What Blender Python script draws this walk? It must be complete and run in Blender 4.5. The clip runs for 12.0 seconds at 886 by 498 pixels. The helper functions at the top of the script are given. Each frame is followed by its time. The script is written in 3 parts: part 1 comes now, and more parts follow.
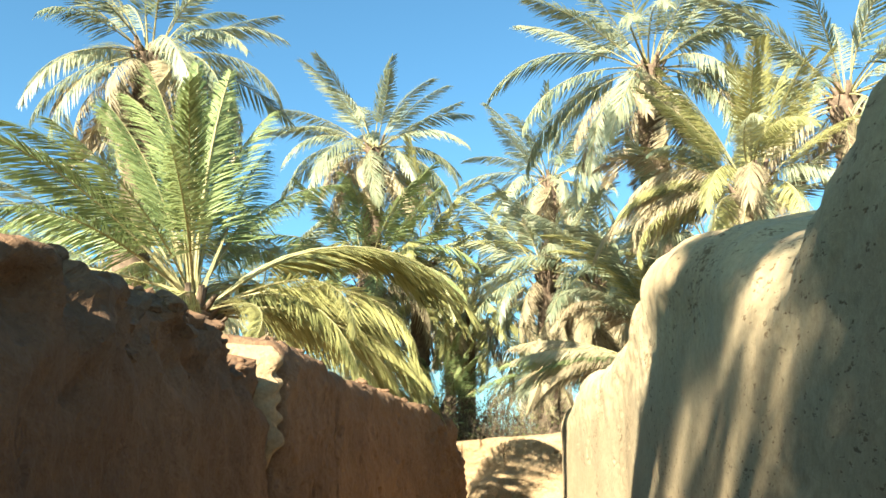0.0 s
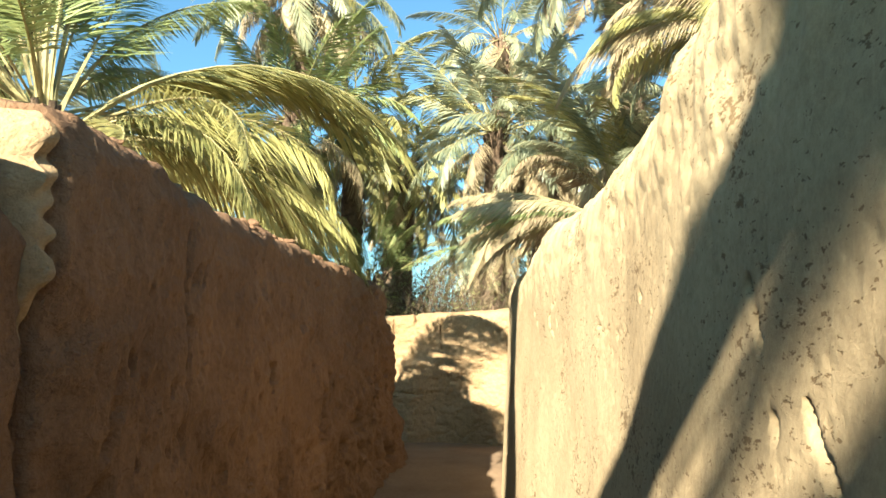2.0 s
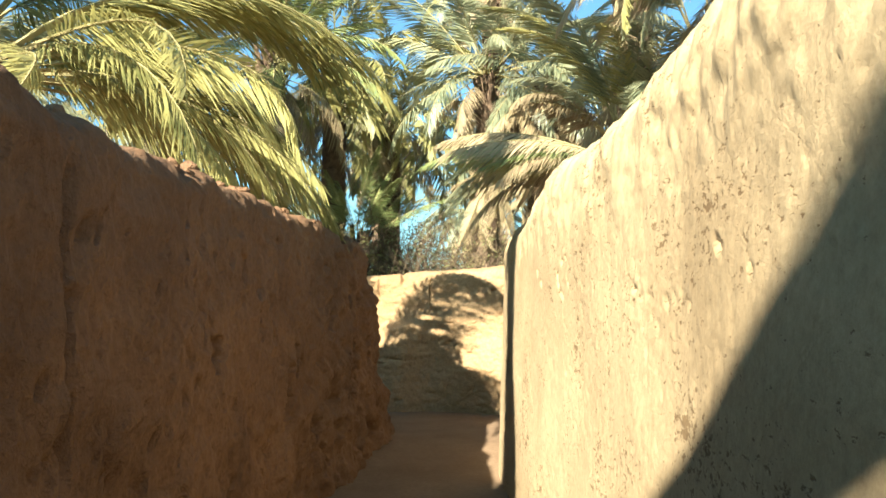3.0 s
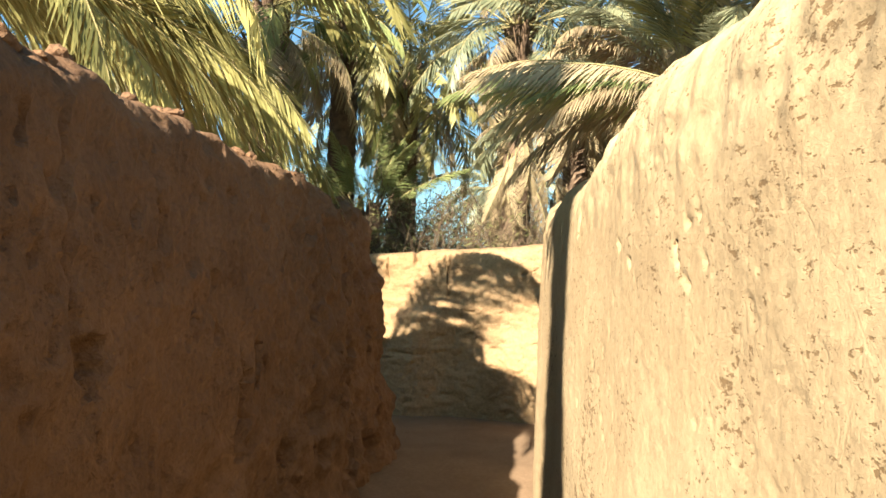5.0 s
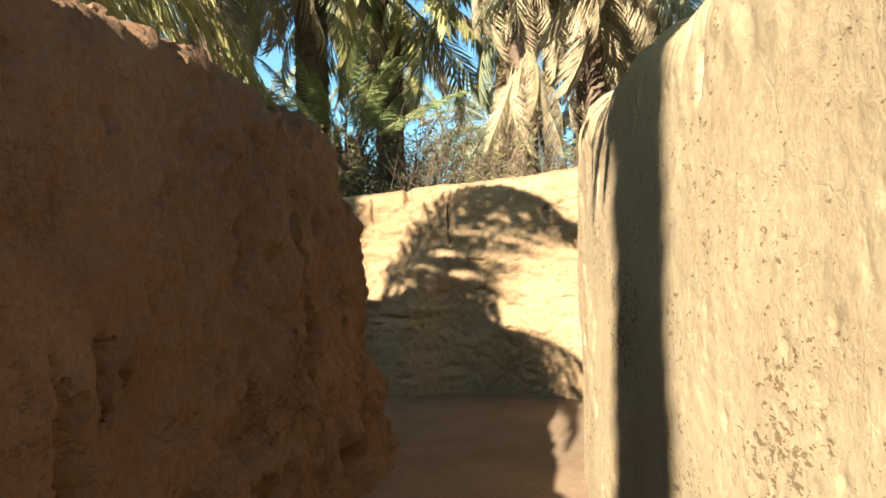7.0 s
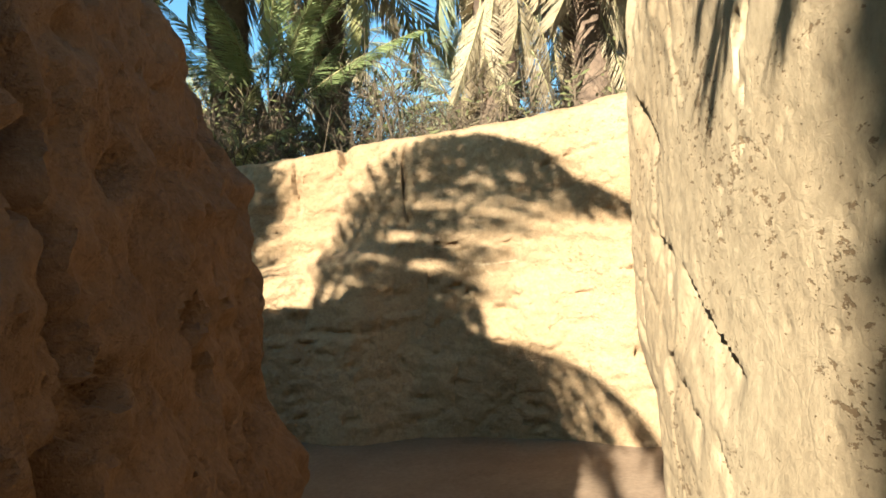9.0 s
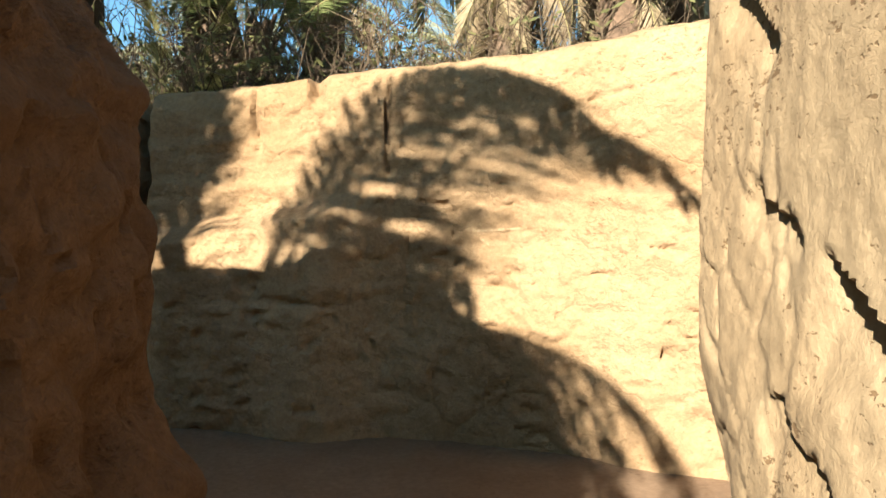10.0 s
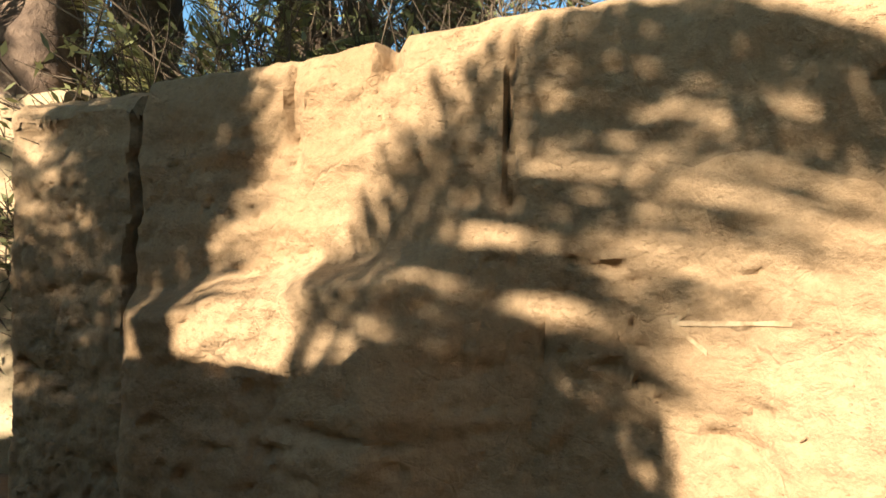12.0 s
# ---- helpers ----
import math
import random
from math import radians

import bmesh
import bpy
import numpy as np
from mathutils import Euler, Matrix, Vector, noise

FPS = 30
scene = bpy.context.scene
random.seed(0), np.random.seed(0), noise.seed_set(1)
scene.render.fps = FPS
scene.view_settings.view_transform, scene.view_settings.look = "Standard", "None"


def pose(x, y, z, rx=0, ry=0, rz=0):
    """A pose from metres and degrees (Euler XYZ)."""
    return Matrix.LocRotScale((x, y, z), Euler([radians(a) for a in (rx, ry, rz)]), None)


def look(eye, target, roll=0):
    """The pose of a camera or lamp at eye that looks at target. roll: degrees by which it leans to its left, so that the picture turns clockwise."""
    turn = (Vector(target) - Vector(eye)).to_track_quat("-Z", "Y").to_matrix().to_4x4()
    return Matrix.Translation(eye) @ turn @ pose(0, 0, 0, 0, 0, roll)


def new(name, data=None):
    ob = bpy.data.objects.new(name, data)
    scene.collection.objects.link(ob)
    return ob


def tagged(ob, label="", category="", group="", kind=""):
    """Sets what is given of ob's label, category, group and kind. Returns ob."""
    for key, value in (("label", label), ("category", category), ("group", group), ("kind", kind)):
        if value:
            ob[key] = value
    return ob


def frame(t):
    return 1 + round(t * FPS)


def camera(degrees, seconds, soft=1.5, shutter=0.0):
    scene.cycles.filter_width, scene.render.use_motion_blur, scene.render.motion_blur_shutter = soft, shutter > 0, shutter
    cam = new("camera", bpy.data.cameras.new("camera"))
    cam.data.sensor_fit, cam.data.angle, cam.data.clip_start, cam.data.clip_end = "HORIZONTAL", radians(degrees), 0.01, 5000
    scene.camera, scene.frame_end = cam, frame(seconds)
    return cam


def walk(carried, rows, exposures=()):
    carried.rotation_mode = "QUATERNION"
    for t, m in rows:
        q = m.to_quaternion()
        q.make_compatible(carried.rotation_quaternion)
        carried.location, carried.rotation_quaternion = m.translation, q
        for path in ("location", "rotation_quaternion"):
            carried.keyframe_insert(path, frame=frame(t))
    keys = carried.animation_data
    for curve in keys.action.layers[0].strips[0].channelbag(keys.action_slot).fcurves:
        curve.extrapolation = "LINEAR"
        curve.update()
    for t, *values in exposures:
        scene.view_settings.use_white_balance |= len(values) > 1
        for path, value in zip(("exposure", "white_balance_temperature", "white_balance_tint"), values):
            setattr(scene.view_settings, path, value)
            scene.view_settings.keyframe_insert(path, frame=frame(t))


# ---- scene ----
cam = camera(56.9, 12.0, soft=1.6)
PATH = [
    (0, (-0.027, -0.024, 1.432), (-0.019, 1.906, 1.954), 0.2),
    (0.5, (0.005, 0.408, 1.432), (0.038, 2.35, 1.908), 0.4),
    (1, (0.017, 0.834, 1.417), (0.074, 2.779, 1.877), 3.2),
    (1.5, (0.086, 1.278, 1.375), (0.221, 3.238, 1.75), 1.7),
    (2, (0.122, 1.74, 1.364), (0.274, 3.717, 1.619), 1.3),
    (2.5, (0.173, 2.175, 1.4), (0.349, 4.16, 1.564), 1.4),
    (3, (0.244, 2.662, 1.421), (0.417, 4.648, 1.574), 0.4),
    (3.5, (0.272, 3.154, 1.405), (0.426, 5.145, 1.51), 2.1),
    (3.7, (0.29, 3.292, 1.417), (0.432, 5.285, 1.509), 2.1),
    (5.3, (0.36, 4.542, 1.469), (0.482, 6.534, 1.597), 1.8),
    (5.5, (0.363, 4.72, 1.5), (0.471, 6.713, 1.637), 1.5),
    (6, (0.38, 5.18, 1.444), (0.459, 7.178, 1.511), 1.2),
    (6.5, (0.442, 5.602, 1.428), (0.55, 7.599, 1.431), 0.1),
    (7, (0.458, 6.06, 1.4), (0.594, 8.056, 1.396), -1.6),
    (8.8, (0.622, 7.883, 1.318), (0.848, 9.87, 1.319), -2.1),
    (9, (0.637, 8.103, 1.317), (0.862, 10.091, 1.294), -3.8),
    (9.5, (0.692, 8.51, 1.309), (0.888, 10.499, 1.234), -0.9),
    (10, (0.793, 8.97, 1.277), (1.019, 10.954, 1.171), -0.0),
    (10.5, (0.852, 9.401, 1.29), (1.05, 11.391, 1.254), 0.5),
    (11, (0.922, 9.803, 1.35), (1.211, 11.782, 1.342), 1.2),
    (11.5, (0.939, 10.236, 1.359), (1.07, 12.232, 1.342), -0.3),
    (12, (0.95, 10.698, 1.355), (0.809, 12.693, 1.316), 1.0),
]
walk(cam, [(t, look(eye, target, roll)) for t, eye, target, roll in PATH],
     [(0, 2.5, 6250, 6), (2, 2.45, 6400, 8), (4, 2.42, 6450, 11), (5.5, 2.22, 6900, 17), (7, 2.28, 6450, 14), (9, 2.28, 6050, 11), (10.7, 1.98, 6480, 19), (12, 2.08, 6520, 17)])

from mathutils.bvhtree import BVHTree

# ---- light ----
SUN_EL, SUN_AZ = radians(28.0), math.atan2(-0.6, -1.0)
SUN_FROM = Vector((math.sin(SUN_AZ) * math.cos(SUN_EL), math.cos(SUN_AZ) * math.cos(SUN_EL), math.sin(SUN_EL)))
world = bpy.data.worlds.new("world")
scene.world = world
world.use_nodes = True
wn, wl = world.node_tree.nodes, world.node_tree.links
sky = wn.new("ShaderNodeTexSky")
sky.sky_type, sky.sun_disc = "NISHITA", False
sky.sun_elevation, sky.sun_rotation = SUN_EL, SUN_AZ
sky.air_density, sky.dust_density, sky.ozone_density = 1.0, 0.7, 1.5
tint = wn.new("ShaderNodeMix")
tint.data_type, tint.blend_type = "RGBA", "MULTIPLY"
tint.inputs[0].default_value, tint.inputs[7].default_value = 1.0, (0.65, 1.01, 1.05, 1)
wl.new(sky.outputs[0], tint.inputs[6]), wl.new(tint.outputs[2], wn["Background"].inputs[0])
wn["Background"].inputs[1].default_value = 0.044
sun_lamp = bpy.data.lights.new("sun", "SUN")
sun_lamp.energy, sun_lamp.angle, sun_lamp.color = 5.0, radians(0.55), (1.0, 0.93, 0.78)
sun = new("sun", sun_lamp)
sun.matrix_world = look(SUN_FROM * 40, (0, 0, 0))


# ---- materials ----
def material(name, rough=0.9):
    m = bpy.data.materials.new(name)
    m.use_nodes = True
    nodes, links = m.node_tree.nodes, m.node_tree.links
    p = nodes["Principled BSDF"]
    p.inputs["Roughness"].default_value = rough
    p.inputs["Specular IOR Level"].default_value = 0.25
    return m, nodes, links, p


def ramp(nodes, stops):
    r = nodes.new("ShaderNodeValToRGB")
    while len(r.color_ramp.elements) < len(stops):
        r.color_ramp.elements.new(0.5)
    for e, (pos, col) in zip(r.color_ramp.elements, stops):
        e.position, e.color = pos, (*col, 1)
    return r


def texture(nodes, links, kind, scale, where, detail=6, rough=0.6):
    t = nodes.new(kind)
    t.inputs["Scale"].default_value = scale
    if kind == "ShaderNodeTexNoise":
        t.inputs["Detail"].default_value, t.inputs["Roughness"].default_value = detail, rough
    links.new(where, t.inputs["Vector"])
    return t


def mix(nodes, links, blend, fac, a, b):
    n = nodes.new("ShaderNodeMix")
    n.data_type, n.blend_type = "RGBA", blend
    for sock, v in ((n.inputs[0], fac), (n.inputs[6], a), (n.inputs[7], b)):
        if hasattr(v, "links"):
            links.new(v, sock)
        else:
            sock.default_value = v if isinstance(v, float) else (*v, 1)
    return n.outputs[2]


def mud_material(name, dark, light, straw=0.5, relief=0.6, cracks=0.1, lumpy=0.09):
    """Sun-dried earth: broad tone changes, fine grain, chopped-straw flecks, hair cracks and small pits with shade
    painted in.
    """
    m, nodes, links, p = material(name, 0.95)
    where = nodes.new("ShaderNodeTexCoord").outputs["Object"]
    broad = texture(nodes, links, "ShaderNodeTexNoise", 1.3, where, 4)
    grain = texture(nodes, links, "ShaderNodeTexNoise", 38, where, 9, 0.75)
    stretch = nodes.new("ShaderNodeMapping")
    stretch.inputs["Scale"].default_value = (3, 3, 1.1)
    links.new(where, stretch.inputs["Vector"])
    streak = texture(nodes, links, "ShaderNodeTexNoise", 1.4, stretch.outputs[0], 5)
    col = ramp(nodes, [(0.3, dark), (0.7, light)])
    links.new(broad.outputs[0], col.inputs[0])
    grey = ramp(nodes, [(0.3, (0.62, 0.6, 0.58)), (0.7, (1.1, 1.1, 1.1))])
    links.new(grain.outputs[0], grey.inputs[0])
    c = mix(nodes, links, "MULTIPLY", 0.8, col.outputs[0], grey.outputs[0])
    run = ramp(nodes, [(0.35, (0.78, 0.72, 0.66)), (0.6, (1.05, 1.05, 1.05))])
    links.new(streak.outputs[0], run.inputs[0])
    c = mix(nodes, links, "MULTIPLY", 0.13, c, run.outputs[0])
    squash = nodes.new("ShaderNodeMapping")
    squash.inputs["Scale"].default_value, squash.inputs["Rotation"].default_value = (1, 1, 2.2), (0.5, 0.3, 0)
    links.new(where, squash.inputs["Vector"])
    pits = texture(nodes, links, "ShaderNodeTexNoise", 27, squash.outputs[0], 3, 0.7)
    patch = texture(nodes, links, "ShaderNodeTexNoise", 2.3, where, 4, 0.6)
    denser = nodes.new("ShaderNodeMath")
    denser.operation = "MULTIPLY_ADD"
    links.new(patch.outputs[0], denser.inputs[0])
    denser.inputs[1].default_value = -0.45
    links.new(pits.outputs[0], denser.inputs[2])
    pit = ramp(nodes, [(0.115, (0, 0, 0)), (0.14, (1, 1, 1))])
    links.new(denser.outputs[0], pit.inputs[0])
    scars = texture(nodes, links, "ShaderNodeTexNoise", 11, squash.outputs[0], 5, 0.75)
    rarer = nodes.new("ShaderNodeMath")
    rarer.operation = "MULTIPLY_ADD"
    links.new(patch.outputs[0], rarer.inputs[0])
    rarer.inputs[1].default_value = -0.5
    links.new(scars.outputs[0], rarer.inputs[2])
    scar = ramp(nodes, [(0.075, (0, 0, 0)), (0.098, (1, 1, 1))])
    links.new(rarer.outputs[0], scar.inputs[0])
    both = mix(nodes, links, "MULTIPLY", 1.0, pit.outputs[0], scar.outputs[0])
    # Shade of pits and scars painted into the base colour; straw sets its strength.
    pit_shade = ramp(nodes, [(0.0, (0.43, 0.36, 0.29)), (1.0, (1, 1, 1))])
    links.new(both, pit_shade.inputs[0])
    c = mix(nodes, links, "MULTIPLY", straw, c, pit_shade.outputs[0])
    links.new(c, p.inputs["Base Color"])
    warp = texture(nodes, links, "ShaderNodeTexNoise", 3, where, 4)
    bent = nodes.new("ShaderNodeMix")
    bent.data_type, bent.blend_type = "RGBA", "LINEAR_LIGHT"
    bent.inputs[0].default_value = 0.12
    links.new(where, bent.inputs[6]), links.new(warp.outputs[1], bent.inputs[7])
    net = texture(nodes, links, "ShaderNodeTexVoronoi", 3.2, bent.outputs[2])
    net.feature = "DISTANCE_TO_EDGE"
    line = ramp(nodes, [(0.0, (0, 0, 0)), (0.018, (1, 1, 1))])
    links.new(net.outputs["Distance"], line.inputs[0])
    lumps = texture(nodes, links, "ShaderNodeTexNoise", 11, where, 7, 0.65)
    soft = ramp(nodes, [(0.3, (0.5 - lumpy,) * 3), (0.7, (0.5 + lumpy,) * 3)])
    links.new(lumps.outputs[0], soft.inputs[0])
    h = mix(nodes, links, "ADD", 0.22, soft.outputs[0], grain.outputs[0])
    h = mix(nodes, links, "MULTIPLY", straw, h, both)
    h = mix(nodes, links, "MULTIPLY", cracks, h, line.outputs[0])
    bump = nodes.new("ShaderNodeBump")
    bump.inputs["Strength"].default_value, bump.inputs["Distance"].default_value = relief, 0.03
    links.new(h, bump.inputs["Height"])
    links.new(bump.outputs[0], p.inputs["Normal"])
    return m


def leaf_material(name, base, tip, through_light=0.36, rough=0.45):
    """Leaf blades: tone varies from leaf to leaf, light passes partly through."""
    m, nodes, links, p = material(name, rough)
    where = nodes.new("ShaderNodeTexCoord").outputs["Object"]
    n = texture(nodes, links, "ShaderNodeTexNoise", 4, where, 3)
    info = nodes.new("ShaderNodeObjectInfo")
    geo = nodes.new("ShaderNodeNewGeometry")
    add = nodes.new("ShaderNodeMath")
    add.operation = "MULTIPLY_ADD"
    links.new(info.outputs["Random"], add.inputs[0])
    add.inputs[1].default_value = 0.45
    links.new(n.outputs[0], add.inputs[2])
    add2 = nodes.new("ShaderNodeMath")
    add2.operation = "MULTIPLY_ADD"
    links.new(geo.outputs["Random Per Island"], add2.inputs[0])
    add2.inputs[1].default_value = 0.3
    links.new(add.outputs[0], add2.inputs[2])
    col = ramp(nodes, [(0.45, base), (1.0, tip)])
    links.new(add2.outputs[0], col.inputs[0])
    links.new(col.outputs[0], p.inputs["Base Color"])
    p.inputs["Specular IOR Level"].default_value = 0.5
    tr = nodes.new("ShaderNodeBsdfTranslucent")
    links.new(col.outputs[0], tr.inputs[0])
    ms = nodes.new("ShaderNodeMixShader")
    ms.inputs[0].default_value = through_light
    links.new(p.outputs[0], ms.inputs[1]), links.new(tr.outputs[0], ms.inputs[2])
    links.new(ms.outputs[0], nodes["Material Output"].inputs[0])
    return m


def bark_material(name, dark, light):
    m, nodes, links, p = material(name, 0.95)
    where = nodes.new("ShaderNodeTexCoord").outputs["Object"]
    n = texture(nodes, links, "ShaderNodeTexNoise", 9, where, 8, 0.7)
    col = ramp(nodes, [(0.3, dark), (0.7, light)])
    links.new(n.outputs[0], col.inputs[0])
    links.new(col.outputs[0], p.inputs["Base Color"])
    bump = nodes.new("ShaderNodeBump")
    bump.inputs["Strength"].default_value, bump.inputs["Distance"].default_value = 0.8, 0.03
    links.new(n.outputs[0], bump.inputs["Height"])
    links.new(bump.outputs[0], p.inputs["Normal"])
    return m


MUD = mud_material("mud_wall_earth", (0.3, 0.217, 0.118), (0.4, 0.308, 0.178), 0.9, 0.5, 0.06)
# Redder left-wall mud; its extra darkness puts the wall's shade into the colour.
MUD_LEFT_SHADE = mud_material("reddish_mud_shade_darkened", (0.137, 0.075, 0.039), (0.222, 0.127, 0.068), 0.28, 1.0, 0.1, 0.3)
MUD_BACK = mud_material("ledged_mud_earth", (0.265, 0.168, 0.082), (0.39, 0.27, 0.148), 0.3, 0.85, 0.12, 0.24)
SAND = mud_material("trodden_sandy_earth", (0.16, 0.104, 0.06), (0.24, 0.165, 0.1), 0.2, 0.35, 0.0)
GREEN = leaf_material("green_palm_leaf", (0.075, 0.11, 0.034), (0.27, 0.31, 0.12))
GREY_GREEN = leaf_material("grey_green_palm_leaf", (0.085, 0.115, 0.065), (0.3, 0.305, 0.18))
GOLD = leaf_material("yellow_green_palm_leaf", (0.105, 0.11, 0.032), (0.37, 0.34, 0.125), 0.36, 0.55)
DRY = leaf_material("dry_straw_palm_leaf", (0.14, 0.098, 0.052), (0.33, 0.26, 0.145), 0.2, 0.7)
SHRUB_LEAF = leaf_material("olive_shrub_leaf", (0.05, 0.065, 0.025), (0.16, 0.16, 0.06))
BARK = bark_material("palm_bark", (0.05, 0.033, 0.022), (0.2, 0.135, 0.085))
TWIG = bark_material("dry_grey_twig", (0.045, 0.031, 0.019), (0.13, 0.094, 0.056))
RACHIS = bark_material("frond_midrib", (0.2, 0.17, 0.07), (0.34, 0.29, 0.14))


# ---- building helpers ----
def mesh_of(name, verts, faces, mat, smooth=True):
    me = bpy.data.meshes.new(name)
    me.from_pydata(verts, [], faces)
    me.materials.append(mat)
    if smooth:
        me.polygons.foreach_set("use_smooth", [True] * len(me.polygons))
    me.update()
    return me


def part(name, me, parent, label=""):
    ob = new(name, me)
    ob.parent = parent
    if label:
        tagged(ob, label)
    return ob


def smooth01(a, b, v):
    t = min(1.0, max(0.0, (v - a) / (b - a)))
    return t * t * (3 - 2 * t)


def along(ctrl, u):
    """Values at u on the control rows (u, ...), eased between neighbours."""
    for a, b in zip(ctrl, ctrl[1:]):
        if u <= b[0]:
            k = (u - a[0]) / (b[0] - a[0])
            return [p + (q - p) * k for p, q in zip(a[1:], b[1:])]
    return list(ctrl[-1][1:])


def n3(p, f, off=0.0):
    return noise.noise((p[0] * f + off, p[1] * f + off * 0.7, p[2] * f - off))


def mud_wall(name, label, rows, axis, side, mat, step=0.035, width=0.5, batter=0.08, shoulder=0.16,
             end_round=(0.1, 0.1), rough=1.0, crumble=0.05, extra=None, gouge=0.02, lump=1.0):
    """A thick mud wall. rows: (u, across, top) along x or y; side: which way its seen face looks across (+1 or -1).
    Its section runs up the face, over a worn crest and down the back; the ends are rounded."""
    rows = sorted(rows)
    u0, u1 = rows[0][0], rows[-1][0]
    n = int((u1 - u0) / step)
    verts, faces = [], []
    face_n = int(2.2 / step)
    for i in range(n + 1):
        u = u0 + (u1 - u0) * i / n
        across, top = along(rows, u)
        k = 1.0
        if u - u0 < end_round[0]:
            k = math.sqrt(max(0.0, 1 - (1 - (u - u0) / end_round[0]) ** 2))
        if u1 - u < end_round[1]:
            k = math.sqrt(max(0.0, 1 - (1 - (u1 - u) / end_round[1]) ** 2))
        top += crumble * (n3((u, 3.1, 0), 1.1) + 0.6 * n3((u, 7.7, 0), 3.7) + 0.22 * n3((u, 1.7, 0), 9) + 0.2 * n3((u, 4.7, 0), 21))
        section = []
        r = shoulder
        for j in range(face_n + 1):
            z = -0.15 + (top - r + 0.15) * j / face_n
            section.append((batter * (1 - z / top), z, 1.0))
        for j in range(1, 8):
            a = math.pi / 2 * j / 7
            section.append((-r + r * math.cos(a), top - r + r * math.sin(a), 1.0))
        for j in range(1, 6):
            q = j / 6
            section.append((-r - (width - 2 * r) * q, top + 0.03 * math.sin(math.pi * q), 0.8))
        for j in range(0, 8):
            a = math.pi / 2 * j / 7
            section.append((-width + r - r * math.sin(a), top - r + r * math.cos(a), 0.6))
        for j in range(1, 9):
            z = top - r - (top - r + 0.15) * j / 8
            section.append((-width - batter * (1 - z / top), z, 0.6))
        mid = -width / 2
        for c, z, w in section:
            c = mid + (c - mid) * k
            p = (u, across + side * c, z) if axis == "x" else (across + side * c, u, z)
            d = 0.045 * n3(p, 0.8) + 0.026 * lump * n3(p, 2.6, 5) + 0.016 * n3(p, 7, 9) * rough * lump
            d += 0.012 * rough * n3(p, 17, 3)
            if w == 1.0 and gouge:
                zone = n3(p, 1.7, 21)
                ridge = abs(n3((p[0] + 0.4 * n3(p, 4, 8), p[1], p[2] * 1.6), 7.5, 31)) + 0.5 * abs(n3(p, 19, 12))
                if zone > -0.12 and ridge < 0.12 and n3(p, 9, 44) > 0.08:
                    d -= gouge * (1 - ridge / 0.12) * min(1.0, (zone + 0.12) / 0.25)
            if extra:
                d += extra(u, z)
            d *= w
            dz = 0.3 * d if z > top - r else 0.0
            c2 = c + d
            verts.append((u, across + side * c2, z + dz) if axis == "x" else (across + side * c2, u, z + dz))
        m = len(section)
    for i in range(n):
        for j in range(m - 1):
            a, b, c, d = i * m + j, (i + 1) * m + j, (i + 1) * m + j + 1, i * m + j + 1
            faces.append((a, b, c, d) if (axis == "x") == (side < 0) else (d, c, b, a))
    ob = new(name, mesh_of(name, verts, faces, mat))
    ob.data.set_sharp_from_angle(angle=radians(55))
    return tagged(ob, label, "wall", kind="structure")


POCKS = {}


def pocks(u, z, cell, long, depth, chance, tilt=0.6, seed=0):
    """Scattered small scars: steep-edged hollows, one at most in each cell of a loose grid; chance(u, z) says how many."""
    d = 0.0
    iu, iz = math.floor(u / cell), math.floor(z / cell)
    for a in (iu - 1, iu, iu + 1):
        for b in (iz - 1, iz, iz + 1):
            key = (a, b, seed)
            if key not in POCKS:
                r = random.Random(a * 7919 + b * 104729 + seed * 31)
                cu, cz = (a + r.random()) * cell, (b + r.random()) * cell
                if r.random() > chance(cu, cz):
                    POCKS[key] = None
                else:
                    ang = tilt + r.gauss(0, 0.45)
                    size = cell * r.uniform(0.22, 0.6)
                    POCKS[key] = (cu, cz, math.cos(ang), math.sin(ang), size, size / r.uniform(1.2, long), depth * r.uniform(0.4, 1.0))
            hole = POCKS[key]
            if hole:
                cu, cz, ca, sa, la, lb, deep = hole
                x, y = u - cu, z - cz
                p, q = (x * ca + y * sa) / la, (y * ca - x * sa) / lb
                r2 = p * p + q * q
                if r2 < 1.0:
                    d = min(d, -deep * (1 - r2) ** 0.5 * (1.0 - 0.45 * p))
    return d


def groove(u, z, uc, z0, z1, w, depth, wander=0.03):
    """A crack that runs up a wall about u = uc."""
    if z < z0 or z > z1:
        return 0.0
    c = uc + wander * n3((uc, 0.3, z), 3.0) + 0.4 * wander * n3((uc, 2.3, z), 11)
    return -depth * max(0.0, 1 - abs(u - c) / w) * min(1.0, (z - z0) / 0.08, (z1 - z) / 0.08)


def gash(u, z, lines, w, depth):
    """Ragged cracks along straight lines (u0, z0, u1, z1)."""
    d = 0.0
    for u0, z0, u1, z1 in lines:
        if not (min(u0, u1) - 0.1 < u < max(u0, u1) + 0.1 and min(z0, z1) - 0.1 < z < max(z0, z1) + 0.1):
            continue
        ax, az = u1 - u0, z1 - z0
        k = max(0.0, min(1.0, ((u - u0) * ax + (z - z0) * az) / (ax * ax + az * az + 1e-9)))
        off = math.hypot(u - u0 - ax * k, z - z0 - az * k) + 0.016 * n3((u, z, 1), 22) + 0.01 * n3((u, z, 6), 9)
        ww = w * (1.15 + n3((u, z, 3), 7))
        if off < ww:
            d -= depth * (1 - max(0.0, off) / ww) * max(0.0, min(1.0, 0.45 + 2.2 * n3((u, z, 8), 13)))
    return d


